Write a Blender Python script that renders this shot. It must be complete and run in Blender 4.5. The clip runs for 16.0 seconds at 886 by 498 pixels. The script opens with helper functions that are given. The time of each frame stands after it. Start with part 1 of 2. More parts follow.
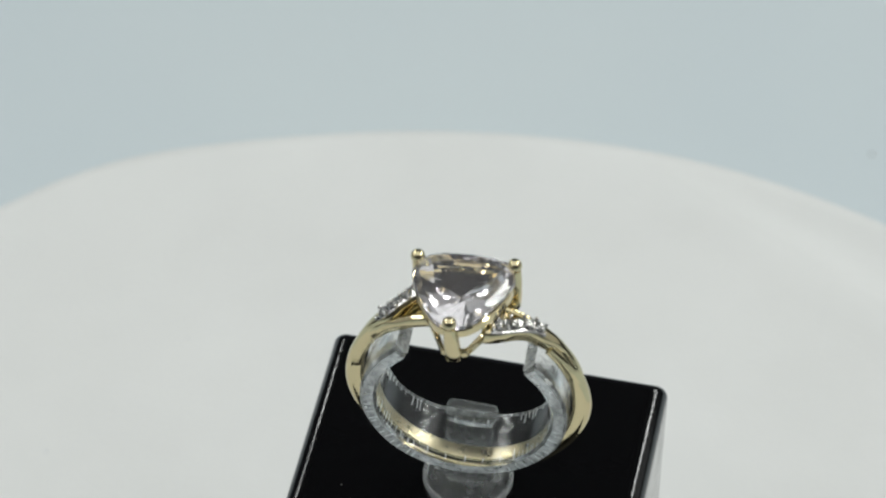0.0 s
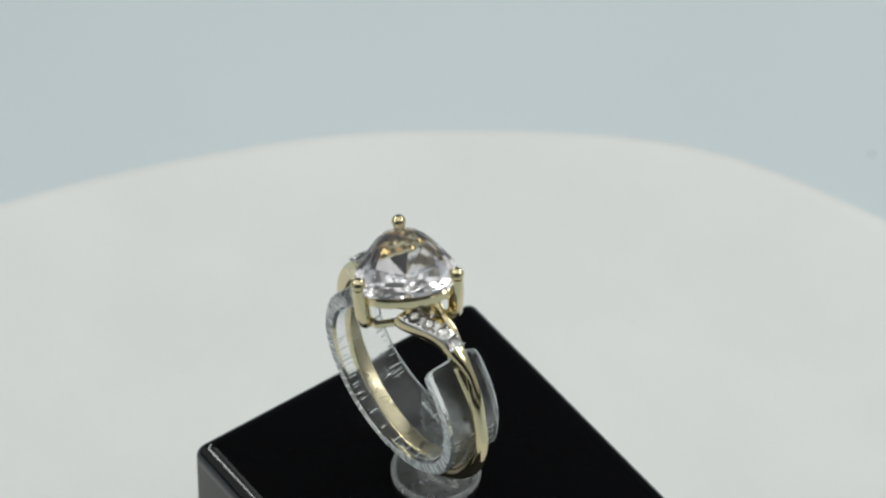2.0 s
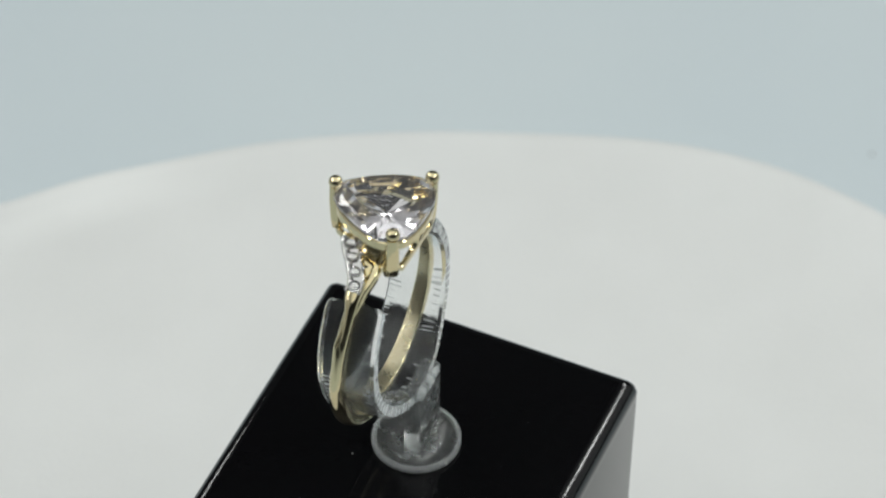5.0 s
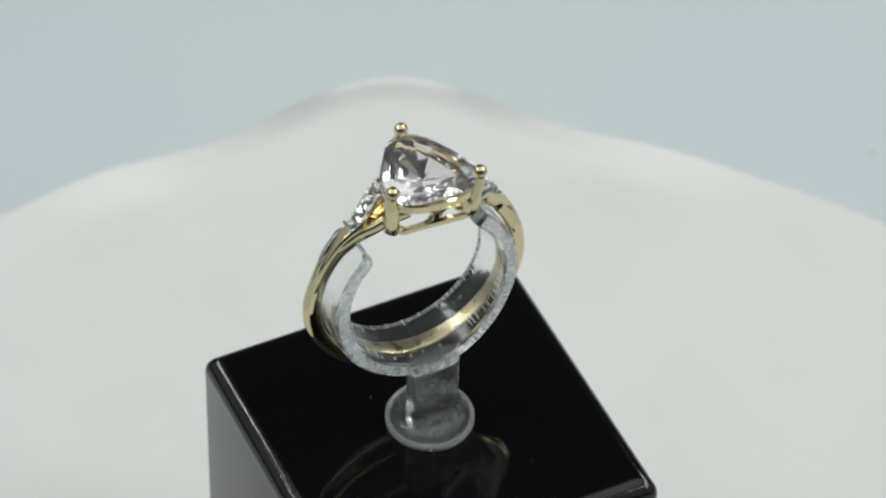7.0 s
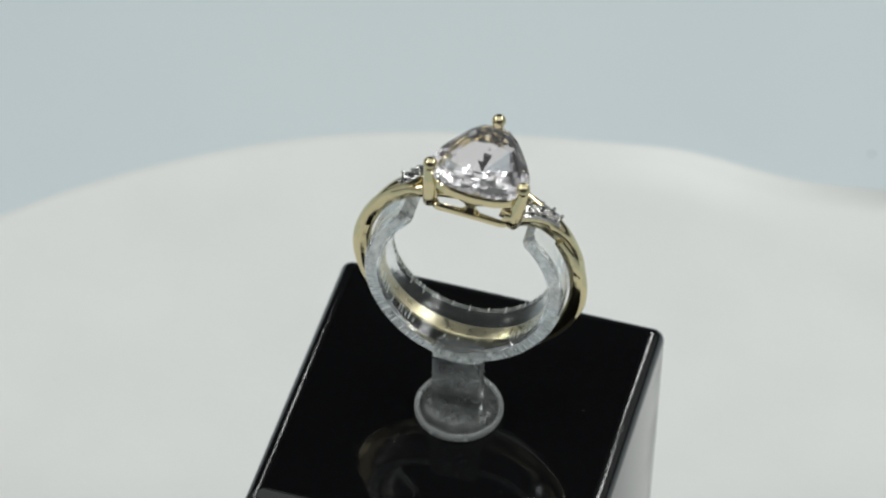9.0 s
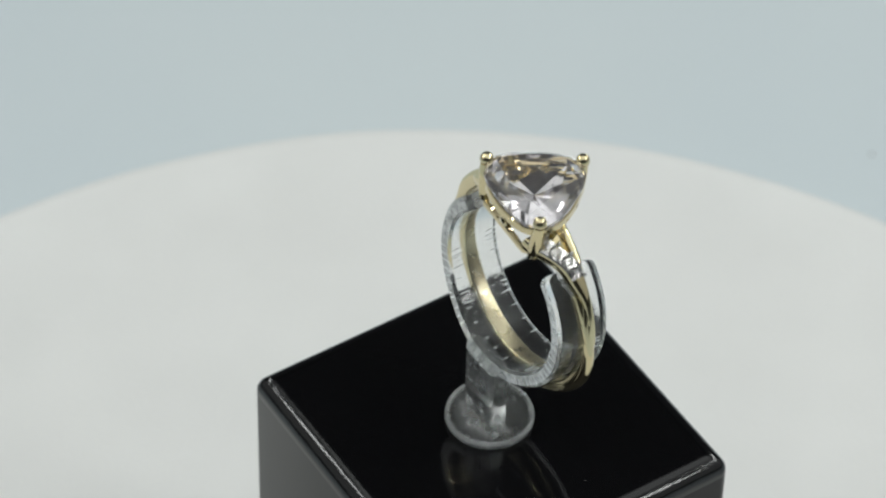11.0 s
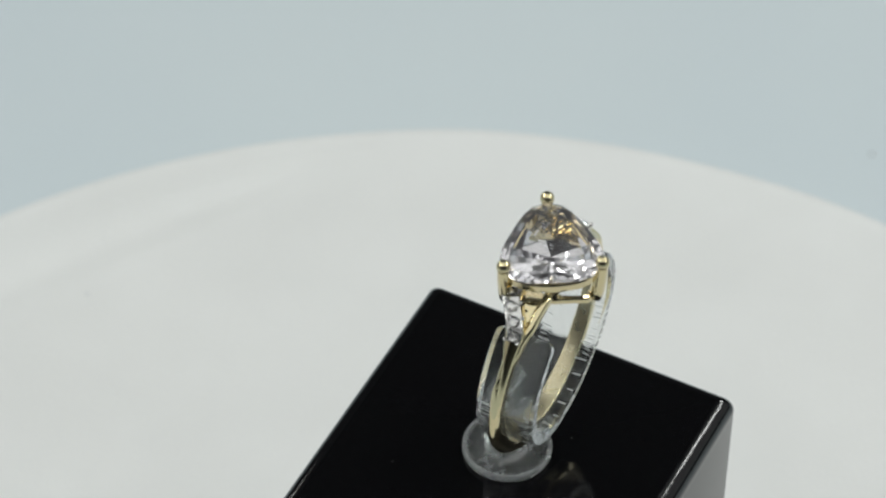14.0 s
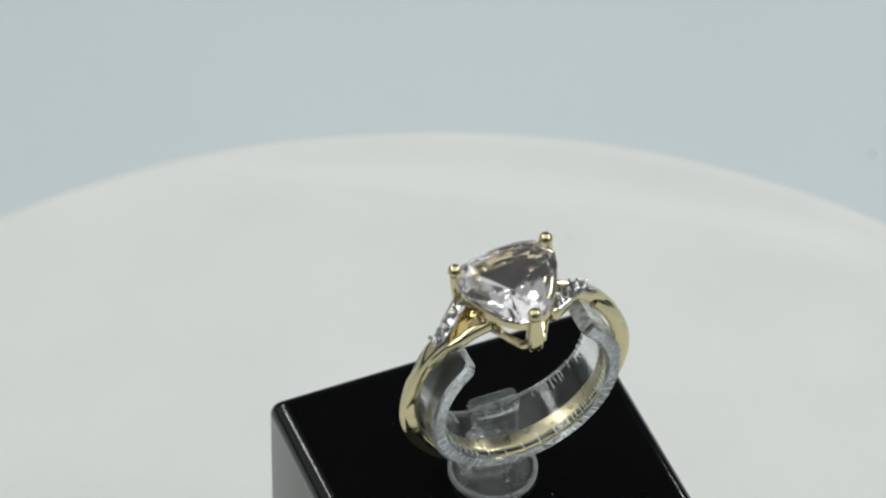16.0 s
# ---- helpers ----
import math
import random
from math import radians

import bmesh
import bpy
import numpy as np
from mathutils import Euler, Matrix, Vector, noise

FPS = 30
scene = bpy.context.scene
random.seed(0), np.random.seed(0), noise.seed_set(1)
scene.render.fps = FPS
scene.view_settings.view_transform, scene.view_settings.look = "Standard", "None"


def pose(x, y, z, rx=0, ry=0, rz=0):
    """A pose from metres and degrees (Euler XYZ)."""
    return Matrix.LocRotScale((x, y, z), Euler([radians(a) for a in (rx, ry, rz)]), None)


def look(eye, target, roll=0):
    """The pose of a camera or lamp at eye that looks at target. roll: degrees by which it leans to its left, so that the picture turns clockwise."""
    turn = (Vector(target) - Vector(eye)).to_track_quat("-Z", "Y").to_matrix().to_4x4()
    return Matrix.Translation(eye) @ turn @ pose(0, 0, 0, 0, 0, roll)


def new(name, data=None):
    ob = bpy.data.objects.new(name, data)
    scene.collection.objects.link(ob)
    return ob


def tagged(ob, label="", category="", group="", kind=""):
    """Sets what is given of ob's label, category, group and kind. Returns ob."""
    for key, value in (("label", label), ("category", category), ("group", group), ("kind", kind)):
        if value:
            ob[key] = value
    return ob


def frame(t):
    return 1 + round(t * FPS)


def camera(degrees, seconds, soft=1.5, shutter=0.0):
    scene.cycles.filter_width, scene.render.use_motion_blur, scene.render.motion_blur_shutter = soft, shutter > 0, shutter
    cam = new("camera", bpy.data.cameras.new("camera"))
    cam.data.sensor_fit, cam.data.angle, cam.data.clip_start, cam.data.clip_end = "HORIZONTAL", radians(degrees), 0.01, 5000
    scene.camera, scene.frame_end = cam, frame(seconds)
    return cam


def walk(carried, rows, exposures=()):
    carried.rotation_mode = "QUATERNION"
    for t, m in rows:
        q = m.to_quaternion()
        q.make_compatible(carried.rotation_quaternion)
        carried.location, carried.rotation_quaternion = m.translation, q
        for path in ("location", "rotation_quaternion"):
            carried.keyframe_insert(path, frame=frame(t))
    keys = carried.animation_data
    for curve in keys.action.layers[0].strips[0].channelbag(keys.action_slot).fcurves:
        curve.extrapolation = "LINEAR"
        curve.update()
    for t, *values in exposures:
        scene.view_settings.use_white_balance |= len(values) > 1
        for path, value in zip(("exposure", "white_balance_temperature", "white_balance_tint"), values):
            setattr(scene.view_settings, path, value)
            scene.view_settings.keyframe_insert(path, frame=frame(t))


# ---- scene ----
# ---- camera and its walk (the camera stands still) ----
cam = camera(12.79, 16.0, soft=2.2)
cam.data.dof.use_dof, cam.data.dof.focus_distance, cam.data.dof.aperture_fstop = True, 0.344, 62.0
EYE = Vector((0.0, -0.2305, 0.3240))
PITCH, YAW = radians(46.53), radians(0.535)
AIM = EYE + 0.35 * Vector((-math.sin(YAW) * math.cos(PITCH), math.cos(YAW) * math.cos(PITCH), -math.sin(PITCH)))
walk(cam, [(0.0, look(EYE, AIM, 1.571)), (16.0, look(EYE, AIM, 1.571))])

# ---- light ----
scene.view_settings.exposure = -0.12
world = bpy.data.worlds.new("room_light")
world.use_nodes = True
world.node_tree.nodes["Background"].inputs[0].default_value = (0.80, 0.90, 1.0, 1)
world.node_tree.nodes["Background"].inputs[1].default_value = 0.25
scene.world = world


def lamp(name, eye, target, sx, sy, watts, colour):
    data = bpy.data.lights.new(name, "AREA")
    data.shape, data.size, data.size_y, data.energy, data.color = "RECTANGLE", sx, sy, watts, colour
    ob = new(name, data)
    ob.matrix_world = look(eye, target)
    return ob


LIGHT = (0.957, 0.99, 0.972)
lamp("softbox", (0.0, -0.07, 0.85), (0, -0.06, 0.03), 1.00, 1.05, 3.55, LIGHT)
lamp("softbox", (-0.55, 0.0, 0.42), (0, 0.0, 0.20), 0.90, 0.70, 0.75, LIGHT)
lamp("softbox", (0.55, 0.0, 0.42), (0, 0.0, 0.20), 0.90, 0.70, 0.75, LIGHT)
for led_x, led_watts in ((-0.5, 0.28), (0.5, 0.40)):
    for led_y in (-0.18, -0.02, 0.14, 0.30, 0.46, 0.62, 0.78):
        lamp("led", (led_x, led_y, 0.50), (0, 0, 0.05), 0.05, 0.16, led_watts, LIGHT)

MM = 0.001


# ---- materials ----
def material(name, colour, rough=0.5, metal=0.0, **extra):
    m = bpy.data.materials.new(name)
    m.use_nodes = True
    b = m.node_tree.nodes["Principled BSDF"]
    b.inputs["Base Color"].default_value = (*colour, 1)
    b.inputs["Roughness"].default_value = rough
    b.inputs["Metallic"].default_value = metal
    for key, value in extra.items():
        b.inputs[key.replace("_", " ")].default_value = value
    return m


def add_noise(m, scale, low, high, socket="Base Color", detail=4.0, coords="Object", distort=0.0):
    """Noise between two values into a socket of the main shader."""
    nt = m.node_tree
    tc, nz, ramp = nt.nodes.new("ShaderNodeTexCoord"), nt.nodes.new("ShaderNodeTexNoise"), nt.nodes.new("ShaderNodeValToRGB")
    nz.inputs["Scale"].default_value, nz.inputs["Detail"].default_value = scale, detail
    nz.inputs["Distortion"].default_value = distort
    nt.links.new(tc.outputs[coords], nz.inputs["Vector"])
    nt.links.new(nz.outputs["Fac"], ramp.inputs["Fac"])
    ramp.color_ramp.elements[0].position, ramp.color_ramp.elements[1].position = 0.3, 0.7
    as4 = lambda v: (*v, 1) if isinstance(v, tuple) else (v, v, v, 1)
    ramp.color_ramp.elements[0].color, ramp.color_ramp.elements[1].color = as4(low), as4(high)
    nt.links.new(ramp.outputs["Color"], nt.nodes["Principled BSDF"].inputs[socket])
    return nz


def add_bump(m, scale, strength, distance, detail=3.0):
    nt = m.node_tree
    tc, nz, bp = nt.nodes.new("ShaderNodeTexCoord"), nt.nodes.new("ShaderNodeTexNoise"), nt.nodes.new("ShaderNodeBump")
    nz.inputs["Scale"].default_value, nz.inputs["Detail"].default_value = scale, detail
    bp.inputs["Strength"].default_value, bp.inputs["Distance"].default_value = strength, distance
    nt.links.new(tc.outputs["Object"], nz.inputs["Vector"])
    nt.links.new(nz.outputs["Fac"], bp.inputs["Height"])
    nt.links.new(bp.outputs["Normal"], nt.nodes["Principled BSDF"].inputs["Normal"])


cloth_mat = material("white_fabric", (0.80, 0.80, 0.78), 0.9)
add_noise(cloth_mat, 60, (0.80, 0.805, 0.79), (0.84, 0.845, 0.83))
add_bump(cloth_mat, 1500, 0.25, 0.0002)


def thin_where(m, attribute):
    """Where the mesh's attribute says that the cloth is one thin layer, it is sheer and glows with light from behind."""
    nt = m.node_tree
    shader, out = nt.nodes["Principled BSDF"], nt.nodes["Material Output"]
    at, spread = nt.nodes.new("ShaderNodeAttribute"), nt.nodes.new("ShaderNodeMapRange")
    glow, mix = nt.nodes.new("ShaderNodeBsdfTranslucent"), nt.nodes.new("ShaderNodeMixShader")
    at.attribute_name = attribute
    glow.inputs["Color"].default_value = (0.84, 0.85, 0.84, 1)
    for socket, value in (("From Min", 0.70), ("From Max", 0.87), ("To Min", 0.30), ("To Max", 0.0)):
        spread.inputs[socket].default_value = value
    nt.links.new(at.outputs["Fac"], shader.inputs["Alpha"])
    nt.links.new(at.outputs["Fac"], spread.inputs["Value"])
    nt.links.new(spread.outputs["Result"], mix.inputs["Fac"])
    nt.links.new(shader.outputs["BSDF"], mix.inputs[1])
    nt.links.new(glow.outputs["BSDF"], mix.inputs[2])
    nt.links.new(mix.outputs["Shader"], out.inputs["Surface"])


thin_where(cloth_mat, "layers")
paper_mat = material("blue_grey_paper", (0.60, 0.68, 0.71), 0.85)
add_noise(paper_mat, 12, (0.58, 0.645, 0.675), (0.61, 0.67, 0.69))
add_bump(paper_mat, 900, 0.15, 0.0002)
wall_mat = material("room_paint", (0.20, 0.21, 0.22), 0.9)
add_noise(wall_mat, 4, (0.19, 0.20, 0.21), (0.22, 0.23, 0.24))
platter_mat = material("turntable_plastic", (0.55, 0.55, 0.56), 0.5)
add_noise(platter_mat, 40, (0.52, 0.52, 0.53), (0.58, 0.58, 0.59))
black_mat = material("black_acrylic", (0.004, 0.004, 0.0045), 0.03, IOR=1.49, Specular_IOR_Level=0.20)
add_noise(black_mat, 180, 0.03, 0.09, "Roughness")
add_bump(black_mat, 900, 0.02, 0.0003)
# the same black with its reflection raised, to brighten the glints along the edges
edge_black_mat = material("boosted_black_edge", (0.004, 0.004, 0.0045), 0.03, IOR=1.49, Specular_IOR_Level=0.55)
add_noise(edge_black_mat, 1800, 0.03, 0.12, "Roughness")
add_bump(edge_black_mat, 2600, 0.05, 0.0003)
gold_mat = material("yellow_gold", (0.70, 0.612, 0.38), 0.06, 1.0)
add_noise(gold_mat, 900, 0.03, 0.09, "Roughness")
add_bump(gold_mat, 500, 0.05, 0.0003)
satin_gold_mat = material("satin_gold", (0.715, 0.62, 0.40), 0.30, 1.0)
add_noise(satin_gold_mat, 1400, 0.24, 0.38, "Roughness")
white_gold_mat = material("white_gold", (0.64, 0.63, 0.61), 0.16, 1.0)
add_noise(white_gold_mat, 900, 0.09, 0.22, "Roughness")
add_bump(white_gold_mat, 2200, 0.25, 0.0003)
gem_mat = material("pale_pink_gem", (0.97, 0.935, 0.965), 0.012, IOR=1.64, Transmission_Weight=0.955)
diamond_mat = material("diamond", (1, 1, 1), 0.0, IOR=2.3, Transmission_Weight=1.0)
clear_mat = material("clear_acrylic", (0.97, 0.985, 0.985), 0.12, IOR=1.36, Transmission_Weight=0.985)
add_bump(clear_mat, 420, 0.22, 0.0003)
frost_mat = material("frosted_acrylic", (0.93, 0.96, 0.955), 0.12, IOR=1.42, Transmission_Weight=0.965)
add_noise(frost_mat, 700, 0.18, 0.30, "Roughness")
edge_mat = material("cut_acrylic_edge", (0.95, 0.97, 0.97), 0.26, IOR=1.36, Transmission_Weight=0.25)
add_bump(edge_mat, 1100, 0.6, 0.0004)
add_noise(edge_mat, 1600, 0.28, 0.85, "Transmission Weight")
rim_mat = material("pale_acrylic_rim", (0.93, 0.95, 0.95), 0.18, IOR=1.42, Transmission_Weight=0.82)
add_noise(rim_mat, 900, 0.12, 0.28, "Roughness")
tick_mat = material("scored_acrylic", (0.88, 0.91, 0.91), 0.4, IOR=1.45, Transmission_Weight=0.55)
lint_mat = material("grey_lint", (0.16, 0.15, 0.15), 0.9)
dust_mat = material("white_dust", (0.62, 0.62, 0.60), 0.9)
pale_lint_mat = material("pale_lint", (0.60, 0.61, 0.62), 0.9)


# ---- mesh helpers ----
def link_mesh(name, bm, mat, smooth=True, angle=35.0):
    bmesh.ops.recalc_face_normals(bm, faces=bm.faces)
    me = bpy.data.meshes.new(name)
    for f in bm.faces:
        f.smooth = smooth
    if smooth:
        lim = radians(angle)
        for e in bm.edges:
            e.smooth = len(e.link_faces) != 2 or e.calc_face_angle(0.0) < lim
    bm.to_mesh(me)
    bm.free()
    me.materials.append(mat)
    return me


def part(name, bm, mat, parent, label="", smooth=True, angle=35.0):
    ob = new(name, link_mesh(name, bm, mat, smooth, angle))
    ob.parent = parent
    return tagged(ob, label)


def box(bm, x0, x1, y0, y1, z0, z1, bevel=0.0, segments=2):
    vs = bmesh.ops.create_cube(bm, size=1.0)["verts"]
    for v in vs:
        v.co = Vector((x0 + (v.co.x + 0.5) * (x1 - x0), y0 + (v.co.y + 0.5) * (y1 - y0), z0 + (v.co.z + 0.5) * (z1 - z0)))
    if bevel:
        edges = list({e for v in vs for e in v.link_edges})
        bmesh.ops.bevel(bm, geom=edges, offset=bevel, segments=segments, profile=0.5, affect="EDGES")
    return bm


def tube(bm, rings, closed=False, caps=True):
    """Skin a list of rings, each a list of as many points."""
    rows = [[bm.verts.new(p) for p in ring] for ring in rings]
    n = len(rows[0])
    last = len(rows) if closed else len(rows) - 1
    for i in range(last):
        a, b = rows[i], rows[(i + 1) % len(rows)]
        for k in range(n):
            bm.faces.new((a[k], a[(k + 1) % n], b[(k + 1) % n], b[k]))
    if caps and not closed:
        bm.faces.new(rows[0][::-1])
        bm.faces.new(rows[-1])
    return bm


def lathe(bm, profile, steps=48):
    """Turn (radius, z) points round the z axis; ends with radius 0 close."""
    rows = []
    for r, z in profile:
        if r < 1e-9:
            rows.append([bm.verts.new((0, 0, z))])
        else:
            rows.append([bm.verts.new((r * math.cos(2 * math.pi * k / steps), r * math.sin(2 * math.pi * k / steps), z)) for k in range(steps)])
    for a, b in zip(rows, rows[1:]):
        for k in range(steps):
            j = (k + 1) % steps
            if len(a) == 1:
                bm.faces.new((a[0], b[k], b[j]))
            elif len(b) == 1:
                bm.faces.new((a[k], b[0], a[j]))
            else:
                bm.faces.new((a[k], b[k], b[j], a[j]))
    return bm


def ease(x):
    x = min(1.0, max(0.0, x))
    return x * x * (3 - 2 * x)


def blend(u, table):
    """Smooth value at u from (u, value) pairs in rising order."""
    if u <= table[0][0]:
        return table[0][1]
    for (a, va), (b, vb) in zip(table, table[1:]):
        if u <= b:
            return va + (vb - va) * ease((u - a) / (b - a))
    return table[-1][1]


# ---- where things stand on the turntable (turntable's own axes, metres) ----
BLOCK_H = 0.05565
SHOW = pose(0.00065, -0.00414, 0, 0, 0, -10.7)      # the pedestal's middle on the cloth, and its turn
RING_TILT = -5.0
RING_AT = (0.20, -3.05, 15.85)                        # ring's middle over the pedestal's top, mm


# ---- setting ----
def setting():
    bm = bmesh.new()
    box(bm, -1.6, 1.6, -1.6, 1.6, -0.065, -0.045)
    tagged(new("ground", link_mesh("ground", bm, paper_mat)), "matte pale blue-grey paper-covered table top", "table top", kind="structure")
    for name, b in (("wall_north", (-1.7, 1.7, 1.6, 1.7)), ("wall_south", (-1.7, 1.7, -1.7, -1.6)), ("wall_east", (1.6, 1.7, -1.6, 1.6)), ("wall_west", (-1.7, -1.6, -1.6, 1.6))):
        bm = bmesh.new()
        box(bm, *b, -0.065, 1.8)
        tagged(new(name, link_mesh(name, bm, wall_mat)), "plain dim grey painted room wall", "wall", kind="structure")
    bm = bmesh.new()
    box(bm, -1.7, 1.7, -1.7, 1.7, 1.8, 1.9)
    tagged(new("ceiling", link_mesh("ceiling", bm, wall_mat)), "plain dim grey ceiling", "ceiling", kind="structure")


# ---- turntable and cloth ----
def turntable():
    root = tagged(new("turntable"), "round grey display turntable under a white cloth", "turntable")
    bm = bmesh.new()
    lathe(bm, [(0, -0.016), (0.0915, -0.016), (0.0925, -0.015), (0.0925, -0.0042), (0.091, -0.0028), (0, -0.0028)], 96)
    part("platter", bm, platter_mat, root)
    bm = bmesh.new()
    lathe(bm, [(0, -0.045), (0.062, -0.045), (0.064, -0.043), (0.060, -0.017), (0.058, -0.016), (0, -0.016)], 64)
    part("base", bm, platter_mat, root)
    return root


def gap(a, b):
    return (a - b + 180.0) % 360.0 - 180.0


def fold(a):
    return math.exp(-(abs(gap(a, 238)) / 9.5) ** 1.9)


def cloth_height(x, y):
    """Height in mm of the draped cloth over the platter, at x, y in mm."""
    r, a = math.hypot(x, y), math.degrees(math.atan2(y, x))
    h = 0.0
    for mid, amp, wide in ((115, 1.1, 11), (172, 1.5, 11), (22, 0.3, 14), (318, 0.4, 14)):
        h += amp * math.exp(-(gap(a, mid) / wide) ** 2) * ease((r - 70) / 26)
    # the big fold that stands up past the rim, with a dip before it and a crest at each flank
    lift = fold(a)
    h += lift * (3.7 * ease((r - 80.0) / 21.0) - 0.30 * math.exp(-((r - 94.5) / 2.5) ** 2) + 0.3 * math.exp(-((r - 88) / 4.0) ** 2))
    for mid, amp, wide in ((219, 1.0, 5.5), (258.5, 1.2, 5.0)):
        h += amp * math.exp(-(gap(a, mid) / wide) ** 2) * ease((r - 78) / 14)
    # a long soft crease across the cloth
    d = (x - 46.4) * 0.66 + (y - 68.0) * 0.75
    h += CREASE * (math.exp(-(d / 2.8) ** 2) * 0.30 - ease((d + 1.5) / 8.0)) * ease((r - 50) / 22) * (1 - ease((r - 89) / 7))
    h += 0.25 * noise.noise((x / 22, y / 22, 3.0)) * ease((r - 25) / 20)
    return h


CREASE = 1.75
SHEER = 0.885                      # how much one layer of the cloth covers


def cloth():
    bm = bmesh.new()
    steps, rows = 360, []
    radii = [2, 8, 15, 22, 28, 34, 40, 46, 52, 57, 62, 66, 70, 73, 76, 78, 80, 82, 84, 86, 88, 90, 92, 93.5, 94.5]
    skirt = [(95.3, -0.15), (96.0, -0.5), (96.5, -1.2), (96.8, -2.4), (97.0, -5), (97.2, -9), (97.4, -14), (97.6, -18)]
    mid = bm.verts.new((0, 0, 0))
    for r in radii + skirt:
        ring = []
        for k in range(steps):
            a = 2 * math.pi * k / steps
            deg = math.degrees(a)
            if isinstance(r, tuple):
                rr, drop = r
                out = 1.1 * math.exp(-(gap(deg, 115) / 11) ** 2) + 1.3 * math.exp(-(gap(deg, 172) / 11) ** 2)
                out += 0.25 * noise.noise((math.cos(a) * 5, math.sin(a) * 5, 1.0))
                wave = (-drop / 18.0) * 2.2 * noise.noise((math.cos(a) * 4, math.sin(a) * 4, 7.0))
                rr += out * ease((rr - 94.5) / 1.5) + wave
                rr += 5.5 * fold(deg)
                top = min(rr, 97.0 + 5.5 * fold(deg))
                h = cloth_height(top * math.cos(a), top * math.sin(a)) + drop
            else:
                rr = r + 5.5 * fold(deg) * ease((r - 84) / 10.5)
                h = cloth_height(rr * math.cos(a), rr * math.sin(a))
            ring.append(bm.verts.new((rr * MM * math.cos(a), rr * MM * math.sin(a), h * MM)))
        rows.append(ring)
    for k in range(steps):
        bm.faces.new((mid, rows[0][k], rows[0][(k + 1) % steps]))
    # past the rim the standing fold is one thin layer; its crest is doubled over
    cover = [SHEER]
    for r in radii + skirt:
        rr, drop = r if isinstance(r, tuple) else (r, 0.0)
        for k in range(steps):
            w = min(1.0, 1.5 * fold(k)) * ease((rr - 92.0) / 2.2)
            crest = ease((fold(k) - 0.72) / 0.2) * math.exp(-((rr - 95.6) / 1.1) ** 2)
            lip = max(math.exp(-(gap(k, m) / 7.0) ** 2) for m in (219, 258)) * ease((rr - 87.0) / 5.0)
            one = SHEER + (1.0 - SHEER) * max(lip, crest)
            cover.append(one * (1.0 - 0.18 * w * (1.0 - crest)))
    for a, b in zip(rows, rows[1:]):
        for k in range(steps):
            bm.faces.new((a[k], b[k], b[(k + 1) % steps], a[(k + 1) % steps]))
    me = link_mesh("display_cloth", bm, cloth_mat, True, 80)
    me.attributes.new("layers", "FLOAT", "POINT").data.foreach_set("value", cover)
    ob = new("display_cloth", me)
    return tagged(ob, "white matte cloth draped over the turntable with soft folds", "cloth")


# ---- black pedestal ----
def pedestal():
    bm = bmesh.new()
    half, round_top, corner = 15.55, 1.75, 0.9
    profile = [(0.5, 0.3), (0.1, 0.45), (0.0, 0.8), (0.0, 20.0), (0.0, 40.0), (0.0, BLOCK_H / MM - round_top - 0.4)]
    profile += [(round_top * (1 - math.cos(radians(t))), BLOCK_H / MM - round_top * (1 - math.sin(radians(t)))) for t in range(0, 91, 10)]
    rings = []
    for inset, z in profile:
        r, flat = max(corner - 0.35 * inset, 0.2), half - inset
        ring = []
        for quarter in range(4):
            for step in range(5):
                t = radians(90 * quarter + 22.5 * step)
                cx = (flat - r) * (1 if quarter in (0, 3) else -1)
                cy = (flat - r) * (1 if quarter in (0, 1) else -1)
                ring.append(Vector((cx + r * math.cos(t), cy + r * math.sin(t), z)) * MM)
        rings.append(ring)
    root = tagged(new("display_pedestal"), "tall glossy black acrylic pedestal block on white cloth", "pedestal")
    side = tube(bm, rings[:6], caps=False)
    side.faces.new([v for v in side.verts][:20][::-1])
    part("side_wall", side, black_mat, root, angle=30)
    top = tube(bmesh.new(), rings[5:], caps=False)
    top.verts.ensure_lookup_table()
    top.faces.new([v for v in top.verts][-20:])
    cap = part("rounded_top", top, black_mat, root, "glossy black top with rounded edges of boosted reflection", angle=30)
    # the rounded edge takes the black with boosted glints, the flat top doesn't
    cap.data.materials.append(edge_black_mat)
    for face in cap.data.polygons:
        face.material_index = 0 if face.normal.z > 0.99 else 1
    return root


# ---- acrylic ring clip ----
STRIP_IN, STRIP_OUT, STRIP_HALF, STRIP_END = 7.50, 8.94, 2.6, 139.0


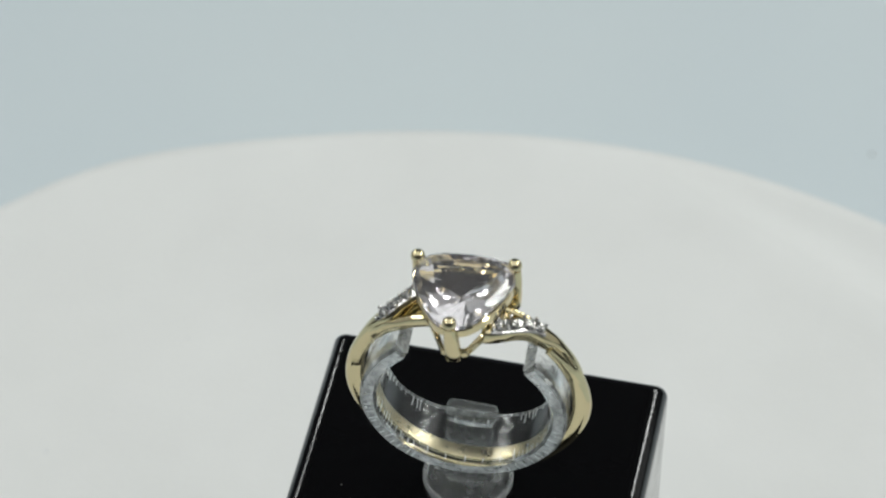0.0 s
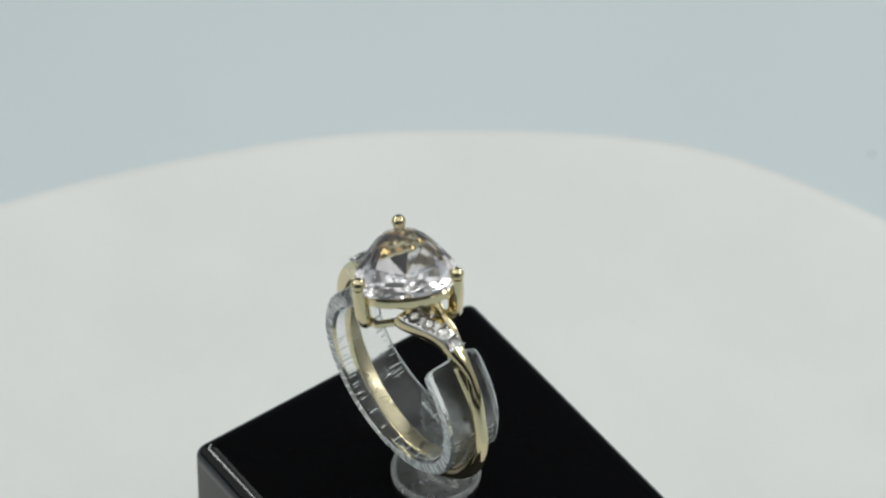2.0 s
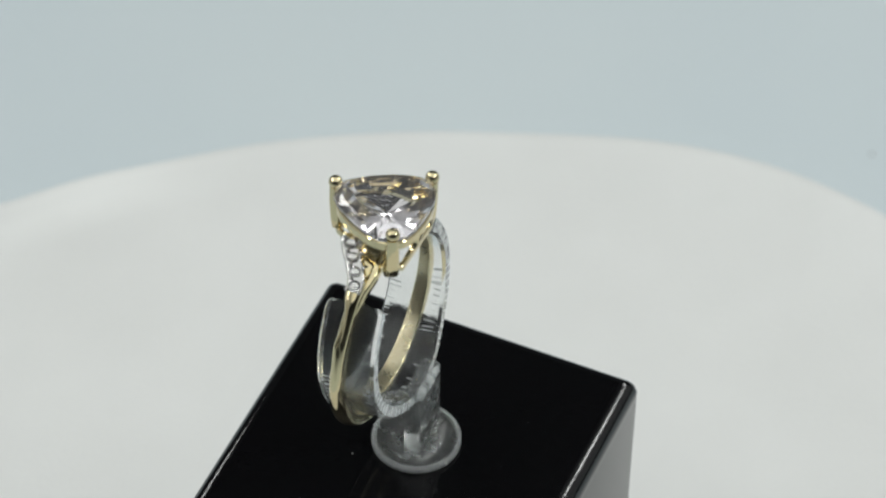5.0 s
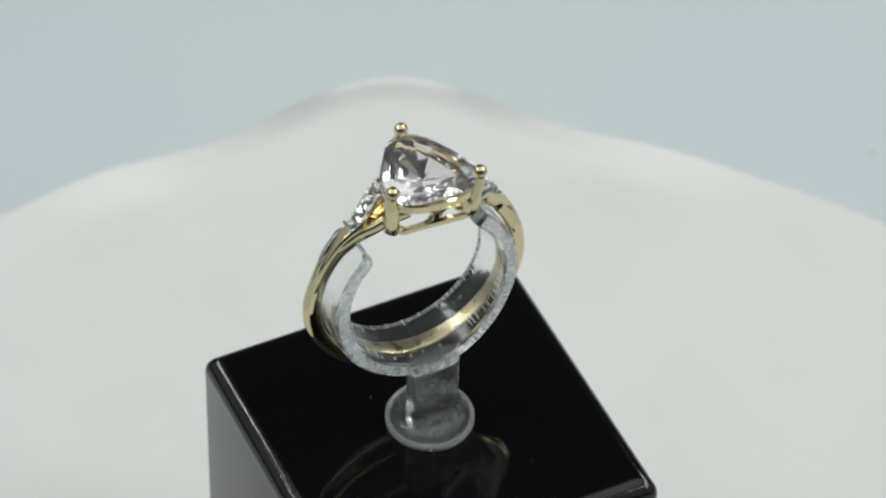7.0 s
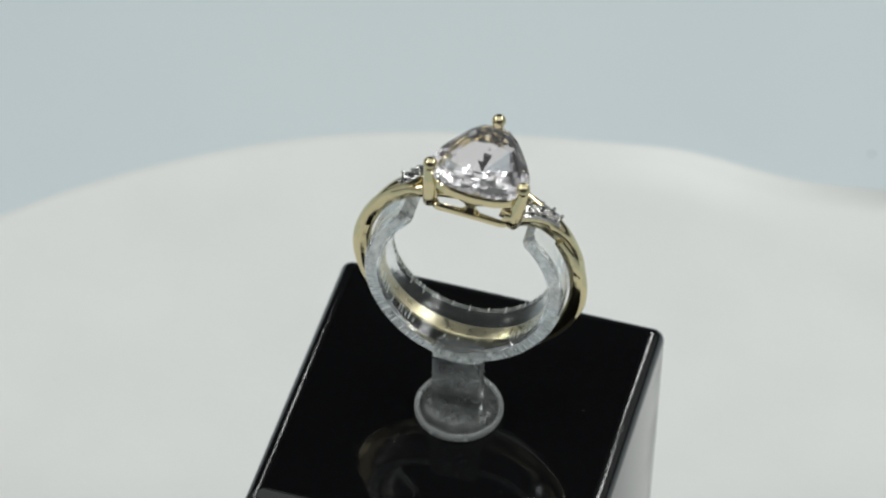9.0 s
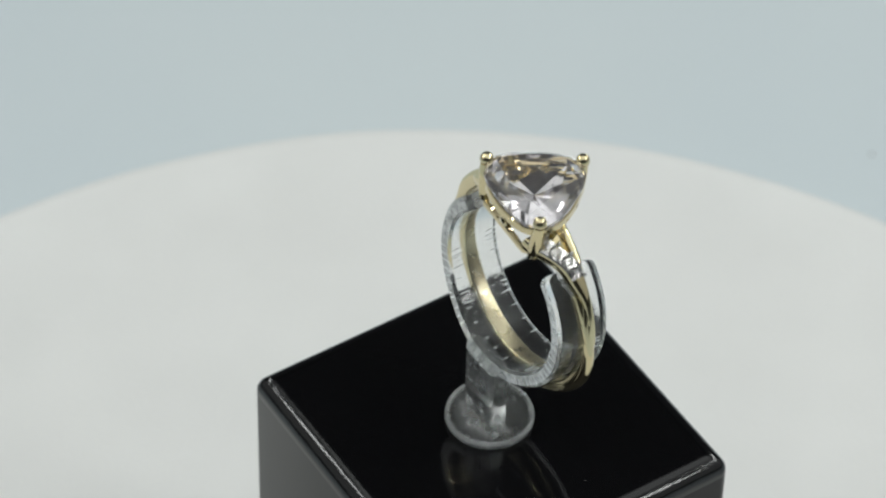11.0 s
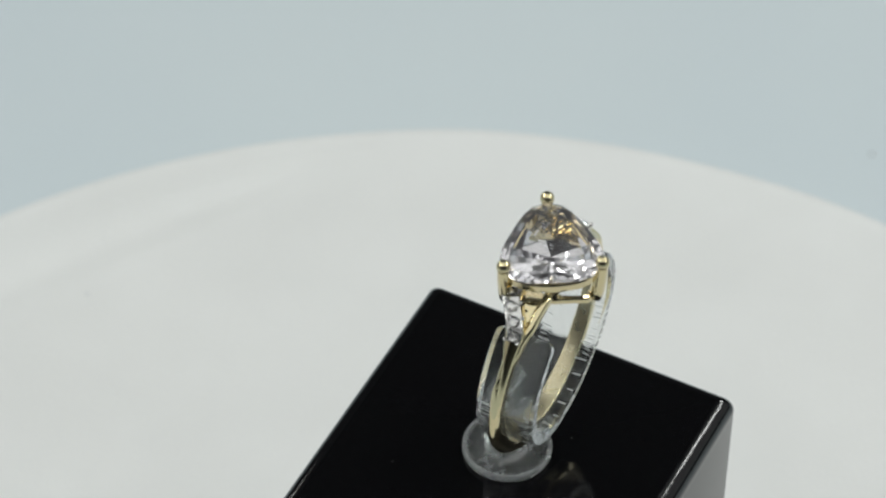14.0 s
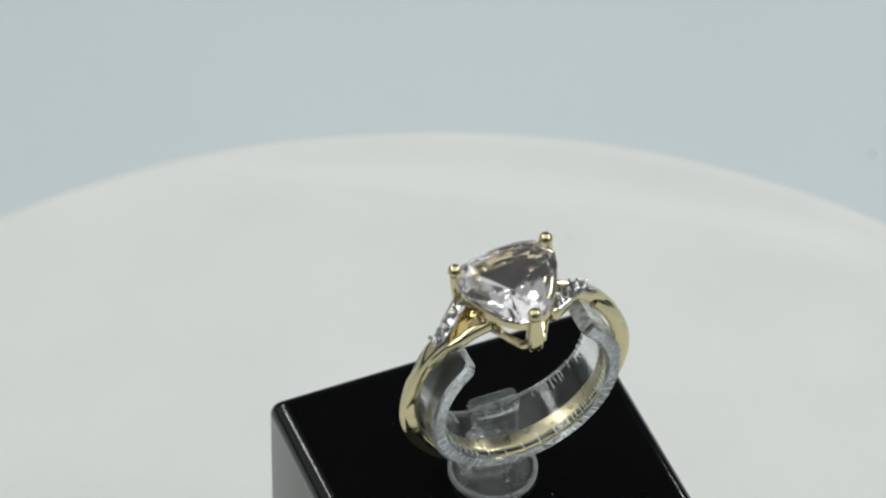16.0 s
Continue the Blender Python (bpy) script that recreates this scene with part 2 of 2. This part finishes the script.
def ring_clip():
    root = tagged(new("ring_clip"), "clear plastic ring display clip on a round frosted foot", "ring clip")
    # the open loop: a wide strip bent round the y axis; angle from straight down
    cx, cy, cz = RING_AT
    lean = pose(cx * MM, cy * MM, cz * MM, 3.2, 0, 2.0)
    bm, rings = bmesh.new(), []
    n = 168
    for i in range(n + 1):
        a = radians(-STRIP_END + 2 * STRIP_END * i / n)
        s, c = math.sin(a), -math.cos(a)
        e = 0.26
        trim = 0.55 * (1 - math.sqrt(1 - max(0.0, 1 - (STRIP_END - abs(math.degrees(a))) / 5.5) ** 2))
        near, far = STRIP_HALF + 0.75 * math.exp(-(a / 0.8) ** 2) - trim, trim - STRIP_HALF
        sec = [(STRIP_IN, far + e), (STRIP_IN + e, far), (STRIP_OUT - e, far), (STRIP_OUT, far + e),
               (STRIP_OUT, near - e), (STRIP_OUT - e, near), (STRIP_IN + e, near), (STRIP_IN, near - e)]
        rings.append([lean @ (Vector((r * s, y, r * c)) * MM) for r, y in sec])
    tube(bm, rings)
    loop = part("loop", bm, clear_mat, root, "clear bent plastic strip", angle=30)
    loop.data.materials.append(edge_mat)
    for face in loop.data.polygons:
        if abs(face.normal.y) > 0.9 or len(face.vertices) > 4:
            face.material_index = 1
    # scored marks along both rims of the loop: close together up its two arms, sparse at the bottom
    rng = random.Random(5)
    bm = bmesh.new()
    box(bm, -0.045 * MM, 0.045 * MM, -0.5 * MM, 0.5 * MM, -0.02 * MM, 0.03 * MM)
    mark = link_mesh("tick_mark", bm, tick_mat, False)
    spots = [a for k in range(14) for a in (36 + 3.6 * k, -36 - 3.6 * k)] + [-24, -11, 2, 13, 25]
    for side in (-1, 1):
        for spot in spots:
            a = radians(spot + rng.uniform(-1.3, 1.3))
            size = rng.uniform(0.5, 1.25) if abs(spot) > 30 else rng.uniform(0.4, 0.8)
            if rng.random() < 0.2:
                continue
            ob = new("tick_mark", mark)
            ob.parent = loop
            m = Matrix.Translation(Vector((STRIP_IN * math.sin(a), side * (2.42 - 0.5 * size), -STRIP_IN * math.cos(a))) * MM)
            ob.matrix_basis = lean @ m @ Matrix.Rotation(-a, 4, "Y") @ Matrix.Rotation(rng.uniform(-0.1, 0.1), 4, "Z") @ Matrix.Diagonal((rng.uniform(0.5, 1.2), size, 1, 1))
    # notches sawn across the loop's two edges
    bm = bmesh.new()
    box(bm, -0.05 * MM, 0.05 * MM, -0.02 * MM, 0.03 * MM, -0.5 * MM, 0.5 * MM)
    notch = link_mesh("rim_notch", bm, tick_mat, False)
    for side in (-1, 1):
        for k in range(11):
            for arm in (-1, 1):
                a = radians(arm * (30 + 5.2 * k + rng.uniform(-1.5, 1.5)))
                size = rng.uniform(0.5, 1.0)
                y = STRIP_HALF + 0.75 * math.exp(-(a / 0.8) ** 2) if side > 0 else -STRIP_HALF
                r = STRIP_OUT - 0.3 - 0.5 * size
                ob = new("rim_notch", notch)
                ob.parent = loop
                m = Matrix.Translation(Vector((r * math.sin(a), y, -r * math.cos(a))) * MM)
                ob.matrix_basis = lean @ m @ Matrix.Rotation(-a + rng.uniform(-0.12, 0.12), 4, "Y") @ Matrix.Diagonal((rng.uniform(0.6, 1.5), side, size, 1))
    # stem: a flat tab from the loop's rim to the foot
    bm, rings = bmesh.new(), []
    for z, inset in ((0.2, 0.0), (4.0, 0.0), (8.4, 0.0), (8.75, 0.06), (9.0, 0.22), (9.1, 0.42)):
        ring = []
        for quarter in range(4):
            for step in range(5):
                t = radians(90 * quarter + 22.5 * step)
                sx, sy, r = (1 if quarter in (0, 3) else -1), (1 if quarter in (0, 1) else -1), 0.42
                ring.append(Vector((sx * (2.3 - inset - r) + r * math.cos(t), 0.6 + sy * (0.86 - 0.8 * inset - r) + r * math.sin(t), z)) * MM)
        rings.append(ring)
    tube(bm, rings)
    stem = new("stem", link_mesh("stem", bm, frost_mat))
    # foot: round disc with a raised rim, moulded in one with the stem
    bm = bmesh.new()
    lathe(bm, [(0, 0.04), (3.55, 0.04), (3.55, 0.50), (0, 0.50)], 72)
    for v in bm.verts:
        v.co = Vector(((v.co.x - 0.05) * MM, (v.co.y + 0.10) * MM, v.co.z * MM))
    foot = part("stem_and_foot", bm, frost_mat, root, "cloudy plastic tab on a round frosted foot", angle=40)
    join = foot.modifiers.new("join", "BOOLEAN")
    join.operation, join.object, join.solver = "UNION", stem, "EXACT"
    fused = bpy.data.meshes.new_from_object(foot.evaluated_get(bpy.context.evaluated_depsgraph_get()))
    foot.modifiers.clear()
    foot.data = fused
    bpy.data.objects.remove(stem)
    bm = bmesh.new()
    lathe(bm, [(3.60, 0.02), (3.90, 0.02), (4.02, 0.14), (4.02, 0.62), (3.90, 0.80), (3.74, 0.80), (3.60, 0.66), (3.60, 0.02)], 72)
    for v in bm.verts:
        v.co = Vector(((v.co.x - 0.05) * MM, (v.co.y + 0.10) * MM, v.co.z * MM))
    bmesh.ops.remove_doubles(bm, verts=bm.verts, dist=1e-7)
    part("foot_rim", bm, rim_mat, root, "raised pale plastic rim", angle=50)
    # small moulding ridges on the foot
    for x, y, turn, size in ((-0.75, 1.75, 8, 0.28), (0.35, 1.80, -24, 0.26), (-0.1, 2.45, 4, 0.32), (0.9, 2.25, 10, 0.2), (0.6, -1.9, 15, 0.3)):
        bm = bmesh.new()
        box(bm, -size * MM, size * MM, -0.09 * MM, 0.09 * MM, 0.45 * MM, 0.60 * MM, 0.03 * MM)
        bmesh.ops.transform(bm, matrix=pose(x * MM, y * MM, 0, 0, 0, turn), verts=bm.verts)
        part("moulding_ridge", bm, rim_mat, root)
    return root


# ---- ring ----
def on_ring(u, r, y):
    """Place in mm: u degrees from the head towards +x, r from the ring's middle, y along the finger."""
    return Vector((r * math.sin(radians(u)), y, r * math.cos(radians(u))))


def sweep(samples, power=0.75, count=20, inner=None):
    """samples: (u, r, y, half width along y, half thickness, lean) in mm and degrees."""
    rings = []
    for u, r, y, a, b, lean in samples:
        ring = []
        for k in range(count):
            t = 2 * math.pi * k / count
            ct, st = math.cos(t), math.sin(t)
            bend = inner if inner and st < 0 else power
            dy = a * math.copysign(abs(ct) ** bend, ct)
            dr = b * math.copysign(abs(st) ** bend, st)
            cl, sl = math.cos(radians(lean)), math.sin(radians(lean))
            dy, dr = dy * cl - dr * sl, dy * sl + dr * cl
            ring.append(on_ring(u, r + dr, y + dy) * MM)
        rings.append(ring)
    return rings


HEAD = Vector((0.28, -0.03, 0))
GIRDLE = 12.45


def outline(a, corner, middle):
    """Radius of a bulging triangle with corners at -90, 30 and 150 degrees."""
    c = math.cos(radians(3 * (a + 90)))
    w = (1 + c) / 2
    return middle + (corner - middle) * w ** 1.25


def loop_rings(corner, middle, z0, z1, thick, n=72, flat=False):
    """Rings of a band with square section that follows the bulging triangle, or one with flat sides and cut corners."""
    rings = []
    for k in range(n):
        a = 360.0 * k / n
        r = min(corner, middle / math.cos(radians((a + 90) % 120 - 60))) if flat else outline(a, corner, middle)
        d = Vector((math.cos(radians(a)), math.sin(radians(a)), 0))
        e = 0.12
        sec = [(r - thick, z0), (r - e, z0), (r, z0 + e), (r, z1 - e), (r - e, z1), (r - thick, z1)]
        rings.append([(HEAD + d * q + Vector((0, 0, z))) * MM for q, z in sec])
    return rings


def gem_hull(levels):
    """Convex faceted solid from rings of (count, turn, z, radius function)."""
    bm = bmesh.new()
    for count, turn, z, rad in levels:
        for k in range(count):
            a = turn + 360.0 * k / count
            r = rad(a)
            bm.verts.new((r * math.cos(radians(a)), r * math.sin(radians(a)), z))
    bmesh.ops.convex_hull(bm, input=bm.verts)
    loose = [v for v in bm.verts if not v.link_faces]
    if loose:
        bmesh.ops.delete(bm, geom=loose, context="VERTS")
    bmesh.ops.dissolve_limit(bm, angle_limit=radians(1.0), verts=bm.verts, edges=bm.edges)
    return bm


def finger_ring():
    root = tagged(new("gold_ring"), "polished yellow gold ring with pale pink triangular gem", "ring")
    # shank: the round below the shoulders
    samples = []
    for i in range(97):
        u = 51 + (309 - 51) * i / 96
        far = abs(180 - u)
        a = blend(far, [(0, 0.82), (45, 0.72), (95, 0.55), (129, 0.50)])
        b = blend(far, [(0, 0.60), (40, 0.62), (85, 0.80), (108, 0.72), (129, 0.50)])
        samples.append((u, 9.12 + b, 0.0, a, b, 0))
    bm = tube(bmesh.new(), sweep(samples, 0.95, 28, 0.34))
    shank = part("shank", bm, gold_mat, root, angle=45)
    shank.data.materials.append(satin_gold_mat)
    for face in shank.data.polygons:
        inward = Vector((-face.center.x, 0, -face.center.z)).normalized()
        if face.normal.dot(inward) > 0.9:
            face.material_index = 1
    for side in (1, -1):
        turn = Matrix.Rotation(math.pi if side < 0 else 0.0, 4, "Z")
        # raised strand that carries the small diamonds
        samples = []
        for i in range(49):
            u = 15 + (98 - 15) * i / 48
            y = blend(u, [(15, -1.95), (40, 0.05), (58, 0.32), (98, 0.12)])
            r = blend(u, [(15, 9.95), (32, 9.98), (46, 9.95), (62, 9.88), (98, 9.68)])
            a = blend(u, [(15, 1.02), (32, 0.90), (60, 0.36), (98, 0.32)])
            b = blend(u, [(15, 0.78), (34, 0.80), (46, 0.76), (62, 0.68), (98, 0.54)])
            samples.append((u, r, y, a, b, 0))
        bm = tube(bmesh.new(), sweep(samples, 0.5, 24))
        bmesh.ops.transform(bm, matrix=turn, verts=bm.verts)
        part("diamond_shoulder", bm, gold_mat, root, angle=50)
        # plain strand that passes under it
        samples = []
        for i in range(49):
            u = 12 + (94 - 12) * i / 48
            y = blend(u, [(12, 1.15), (30, 0.95), (44, 0.55), (70, -0.22), (94, -0.10)])
            r = blend(u, [(12, 9.58), (28, 9.62), (50, 9.76), (70, 9.82), (94, 9.66)])
            a = blend(u, [(12, 0.42), (28, 0.42), (44, 0.40), (64, 0.34), (94, 0.30)])
            b = blend(u, [(12, 0.56), (28, 0.58), (44, 0.64), (66, 0.66), (94, 0.52)])
            samples.append((u, r, y, a, b, 0))
        bm = tube(bmesh.new(), sweep(samples, 0.7, 20))
        bmesh.ops.transform(bm, matrix=turn, verts=bm.verts)
        part("plain_shoulder", bm, gold_mat, root, angle=50)
        # recessed web between the two strands
        samples = []
        for i in range(25):
            u = 13 + (44 - 13) * i / 24
            ya = blend(u, [(15, -1.95), (40, 0.05), (58, 0.40)])
            yb = blend(u, [(12, 1.15), (30, 0.95), (44, 0.55)])
            samples.append((u, 9.38, (ya + yb) / 2, abs(yb - ya) / 2 + 0.2, 0.28, 0))
        bm = tube(bmesh.new(), sweep(samples, 0.6, 16))
        bmesh.ops.transform(bm, matrix=turn, verts=bm.verts)
        part("shoulder_web", bm, gold_mat, root, angle=50)
        # white gold plate and its stones
        samples = []
        for i in range(25):
            u = 17.2 + (41.5 - 17.2) * i / 24
            samples.append((u, blend(u, [(15, 10.66), (30, 10.70), (44, 10.58)]), blend(u, [(15, -1.95), (40, 0.05), (58, 0.40)]), blend(u, [(15, 0.95), (30, 0.86), (42, 0.62)]), 0.14, 0))
        bm = tube(bmesh.new(), sweep(samples, 0.6, 16))
        bmesh.ops.transform(bm, matrix=turn, verts=bm.verts)
        plate = part("pave_plate", bm, white_gold_mat, root, "white gold plate set with small diamonds", angle=50)
        for i in range(4):
            u = 20.3 + 6.05 * i
            y = blend(u, [(15, -1.95), (40, 0.05), (58, 0.40)])
            top = blend(u, [(15, 10.86), (30, 10.90), (44, 10.78)])
            frame_m = turn @ Matrix.Translation(on_ring(u, top, y) * MM) @ Matrix.Rotation(radians(u), 4, "Y") @ Matrix.Diagonal((1, 1.35 - 0.08 * i, 1, 1))
            if i == 0 and side == 1:
                bm = gem_hull([(8, 0, 0.26, lambda a: 0.26), (8, 22.5, 0.17, lambda a: 0.39), (16, 0, 0.06, lambda a: 0.47), (16, 0, 0.0, lambda a: 0.47), (8, 0, -0.28, lambda a: 0.2)])
                bmesh.ops.scale(bm, vec=(MM, MM, MM), verts=bm.verts)
                stone = link_mesh("accent_diamond", bm, diamond_mat, False)
                bm = bmesh.new()
                bmesh.ops.create_uvsphere(bm, u_segments=10, v_segments=8, radius=0.17 * MM)
                bmesh.ops.scale(bm, vec=(1, 1, 1.15), verts=bm.verts)
                bead = link_mesh("claw_bead", bm, white_gold_mat)
            ob = new("accent_diamond", stone)
            ob.parent, ob.matrix_basis = plate, frame_m
            for dy in (-0.52, 0.52):
                for du in ((-0.50,) if i else (-0.45,)) + ((0.5,) if i == 3 else ()):
                    ob = new("claw_bead", bead)
                    ob.parent = plate
                    ob.matrix_basis = frame_m @ Matrix.Translation(Vector((du, dy, 0.08)) * MM)
    # head: prongs, rails and posts
    for a in (-90, 30, 150):
        d = Vector((math.cos(radians(a)), math.sin(radians(a)), 0))
        t = Vector((-d.y, d.x, 0))
        bm, rings = bmesh.new(), []
        for z, r, w, dep in ((8.45, 4.27, 0.46, 0.46), (8.6, 4.32, 0.68, 0.60), (9.5, 4.45, 0.70, 0.61), (11.2, 4.63, 0.63, 0.57), (12.2, 4.74, 0.52, 0.50), (12.75, 4.78, 0.46, 0.45)):
            ring = []
            for k in range(16):
                s = 2 * math.pi * k / 16
                ct, st = math.cos(s), math.sin(s)
                ring.append((HEAD + d * (r + dep * math.copysign(abs(ct) ** 0.7, ct)) + t * (w * math.copysign(abs(st) ** 0.7, st)) + Vector((0, 0, z))) * MM)
            rings.append(ring)
        tube(bm, rings)
        tip = bmesh.ops.create_uvsphere(bm, u_segments=24, v_segments=14, radius=0.62 * MM)["verts"]
        bmesh.ops.transform(bm, matrix=Matrix.Translation((HEAD + d * 4.76 + Vector((0, 0, 13.2))) * MM), verts=tip)
        part("prong", bm, gold_mat, root, angle=60)
    bm = tube(bmesh.new(), loop_rings(4.46, 3.72, 11.05, 12.00, 0.24), closed=True)
    part("setting_rail", bm, gold_mat, root)
    bm = tube(bmesh.new(), loop_rings(4.30, 3.02, 8.50, 9.16, 0.50, 120, True), closed=True)
    part("gallery_rail", bm, gold_mat, root)
    for a in (-30, 90, 210):
        d = Vector((math.cos(radians(a)), math.sin(radians(a)), 0))
        bm = bmesh.new()
        rings = []
        for i in range(13):
            v = i / 12
            half = 0.42 + 0.75 * abs(2 * v - 1) ** 3.5
            out = 0.42 + 0.70 * v
            rings.append([Vector((x, y, 9.04 + 2.20 * v)) * MM for x, y in ((0, -half), (out - 0.12, -half), (out, -half + 0.1), (out, half - 0.1), (out - 0.12, half), (0, half))])
        tube(bm, rings)
        bmesh.ops.transform(bm, matrix=Matrix.Translation((HEAD + d * 2.58) * MM) @ Matrix.Rotation(radians(a), 4, "Z"), verts=bm.verts)
        part("post", bm, gold_mat, root, angle=50)
    # centre gem
    g = lambda k: (lambda a: outline(a, 4.74, 3.66) * k)
    table = lambda a: outline(a, 3.05, 2.25)
    bm = gem_hull([(6, -90, 0.92, table), (12, -75, 0.64, g(0.86)), (24, -90, 0.20, g(1.0)), (24, -90, -0.14, g(1.0)),
                   (15, -78, -1.05, g(0.80)), (9, -90, -2.0, g(0.45)), (1, 0, -3.28, lambda a: 0.0)])
    for v in bm.verts:
        v.co = (Vector(v.co) + HEAD + Vector((0, 0, GIRDLE))) * MM
    part("centre_gem", bm, gem_mat, root, "pale pink faceted triangular gem", smooth=False)
    return root


# ---- lint on the table top ----
def lint():
    bm = bmesh.new()
    bmesh.ops.create_icosphere(bm, subdivisions=2, radius=0.00022)
    for v in bm.verts:
        v.co = v.co * (1 + 0.5 * noise.noise(v.co * 9000))
        v.co.z *= 0.6
    ob = new("lint_speck", link_mesh("lint_speck", bm, lint_mat))
    ob.matrix_world = pose(LINT[0], LINT[1], -0.0449)
    return tagged(ob, "tiny dark lint speck lying on the table top", "lint")


LINT = (0.0528, 0.1391)


def dust(x, y, size):
    bm = bmesh.new()
    bmesh.ops.create_icosphere(bm, subdivisions=1, radius=size * MM)
    for v in bm.verts:
        v.co = v.co * (1 + 0.5 * noise.noise(v.co * 7000 + Vector((x, y, 0))))
        v.co.z *= 0.7
    ob = new("dust_speck", link_mesh("dust_speck", bm, dust_mat))
    return tagged(ob, "tiny white dust speck on the glossy black pedestal", "dust", "dust on the pedestal")


def cloth_lint(x, y, size):
    bm = bmesh.new()
    bmesh.ops.create_icosphere(bm, subdivisions=2, radius=size * 0.7 * MM)
    for v in bm.verts:
        v.co = v.co * (1 + 0.6 * noise.noise(v.co * 4000 + Vector((x, y, 0))))
        v.co.z *= 0.3
    ob = new("cloth_lint", link_mesh("cloth_lint", bm, pale_lint_mat))
    return tagged(ob, "faint grey lint fleck lying on the white cloth", "lint", "lint on the cloth")

setting()
the_table, the_cloth, the_block, the_clip, the_ring = turntable(), cloth(), pedestal(), ring_clip(), finger_ring()
lint()
FLECKS = [(54.6, 58.0, 0.35), (-44.1, 45.2, 0.28), (-30.0, 62.0, 0.16), (20.5, -48.0, 0.18), (-58.0, -20.0, 0.15), (48.0, -52.0, 0.2)]
the_flecks = [(cloth_lint(x, y, size), pose(x * MM, y * MM, (cloth_height(x, y) + 0.06) * MM)) for x, y, size in FLECKS]
DUST = [(3.75, -4.45, 0.045), (-6.2, 8.4, 0.03), (-10.8, -3.1, 0.03)]
the_dust = [(dust(x, y, size), SHOW @ pose(x * MM, y * MM, BLOCK_H + 0.00004)) for x, y, size in DUST]

# how far the turntable has turned, degrees clockwise, at these seconds
TURNED = [(0.0, -0.61), (2.0, 41.32), (4.0, 81.19), (6.5, 132.0), (9.0, 183.61), (11.5, 235.04), (13.5, 274.68), (16.0, 324.96)]


def turned(t):
    ts, vs = [a for a, _ in TURNED], [b for _, b in TURNED]
    slopes = np.gradient(vs, ts)
    i = min(max(int(np.searchsorted(ts, t)) - 1, 0), len(ts) - 2)
    h = ts[i + 1] - ts[i]
    s = (t - ts[i]) / h
    return ((2 * s**3 - 3 * s**2 + 1) * vs[i] + (s**3 - 2 * s**2 + s) * h * slopes[i]
            + (3 * s**2 - 2 * s**3) * vs[i + 1] + (s**3 - s**2) * h * slopes[i + 1])


def motions():
    top = SHOW @ pose(0, 0, BLOCK_H + 0.00002)
    ring = top @ pose(RING_AT[0] * MM, RING_AT[1] * MM, RING_AT[2] * MM, 1.1, RING_TILT, 0)
    for thing, rest in ((the_table, pose(0, 0, 0)), (the_cloth, pose(0, 0, 0)), (the_block, SHOW), (the_clip, top), (the_ring, ring), *the_flecks, *the_dust):
        walk(thing, [(i / 4, pose(0, 0, 0, 0, 0, -turned(i / 4)) @ rest) for i in range(65)])


motions()
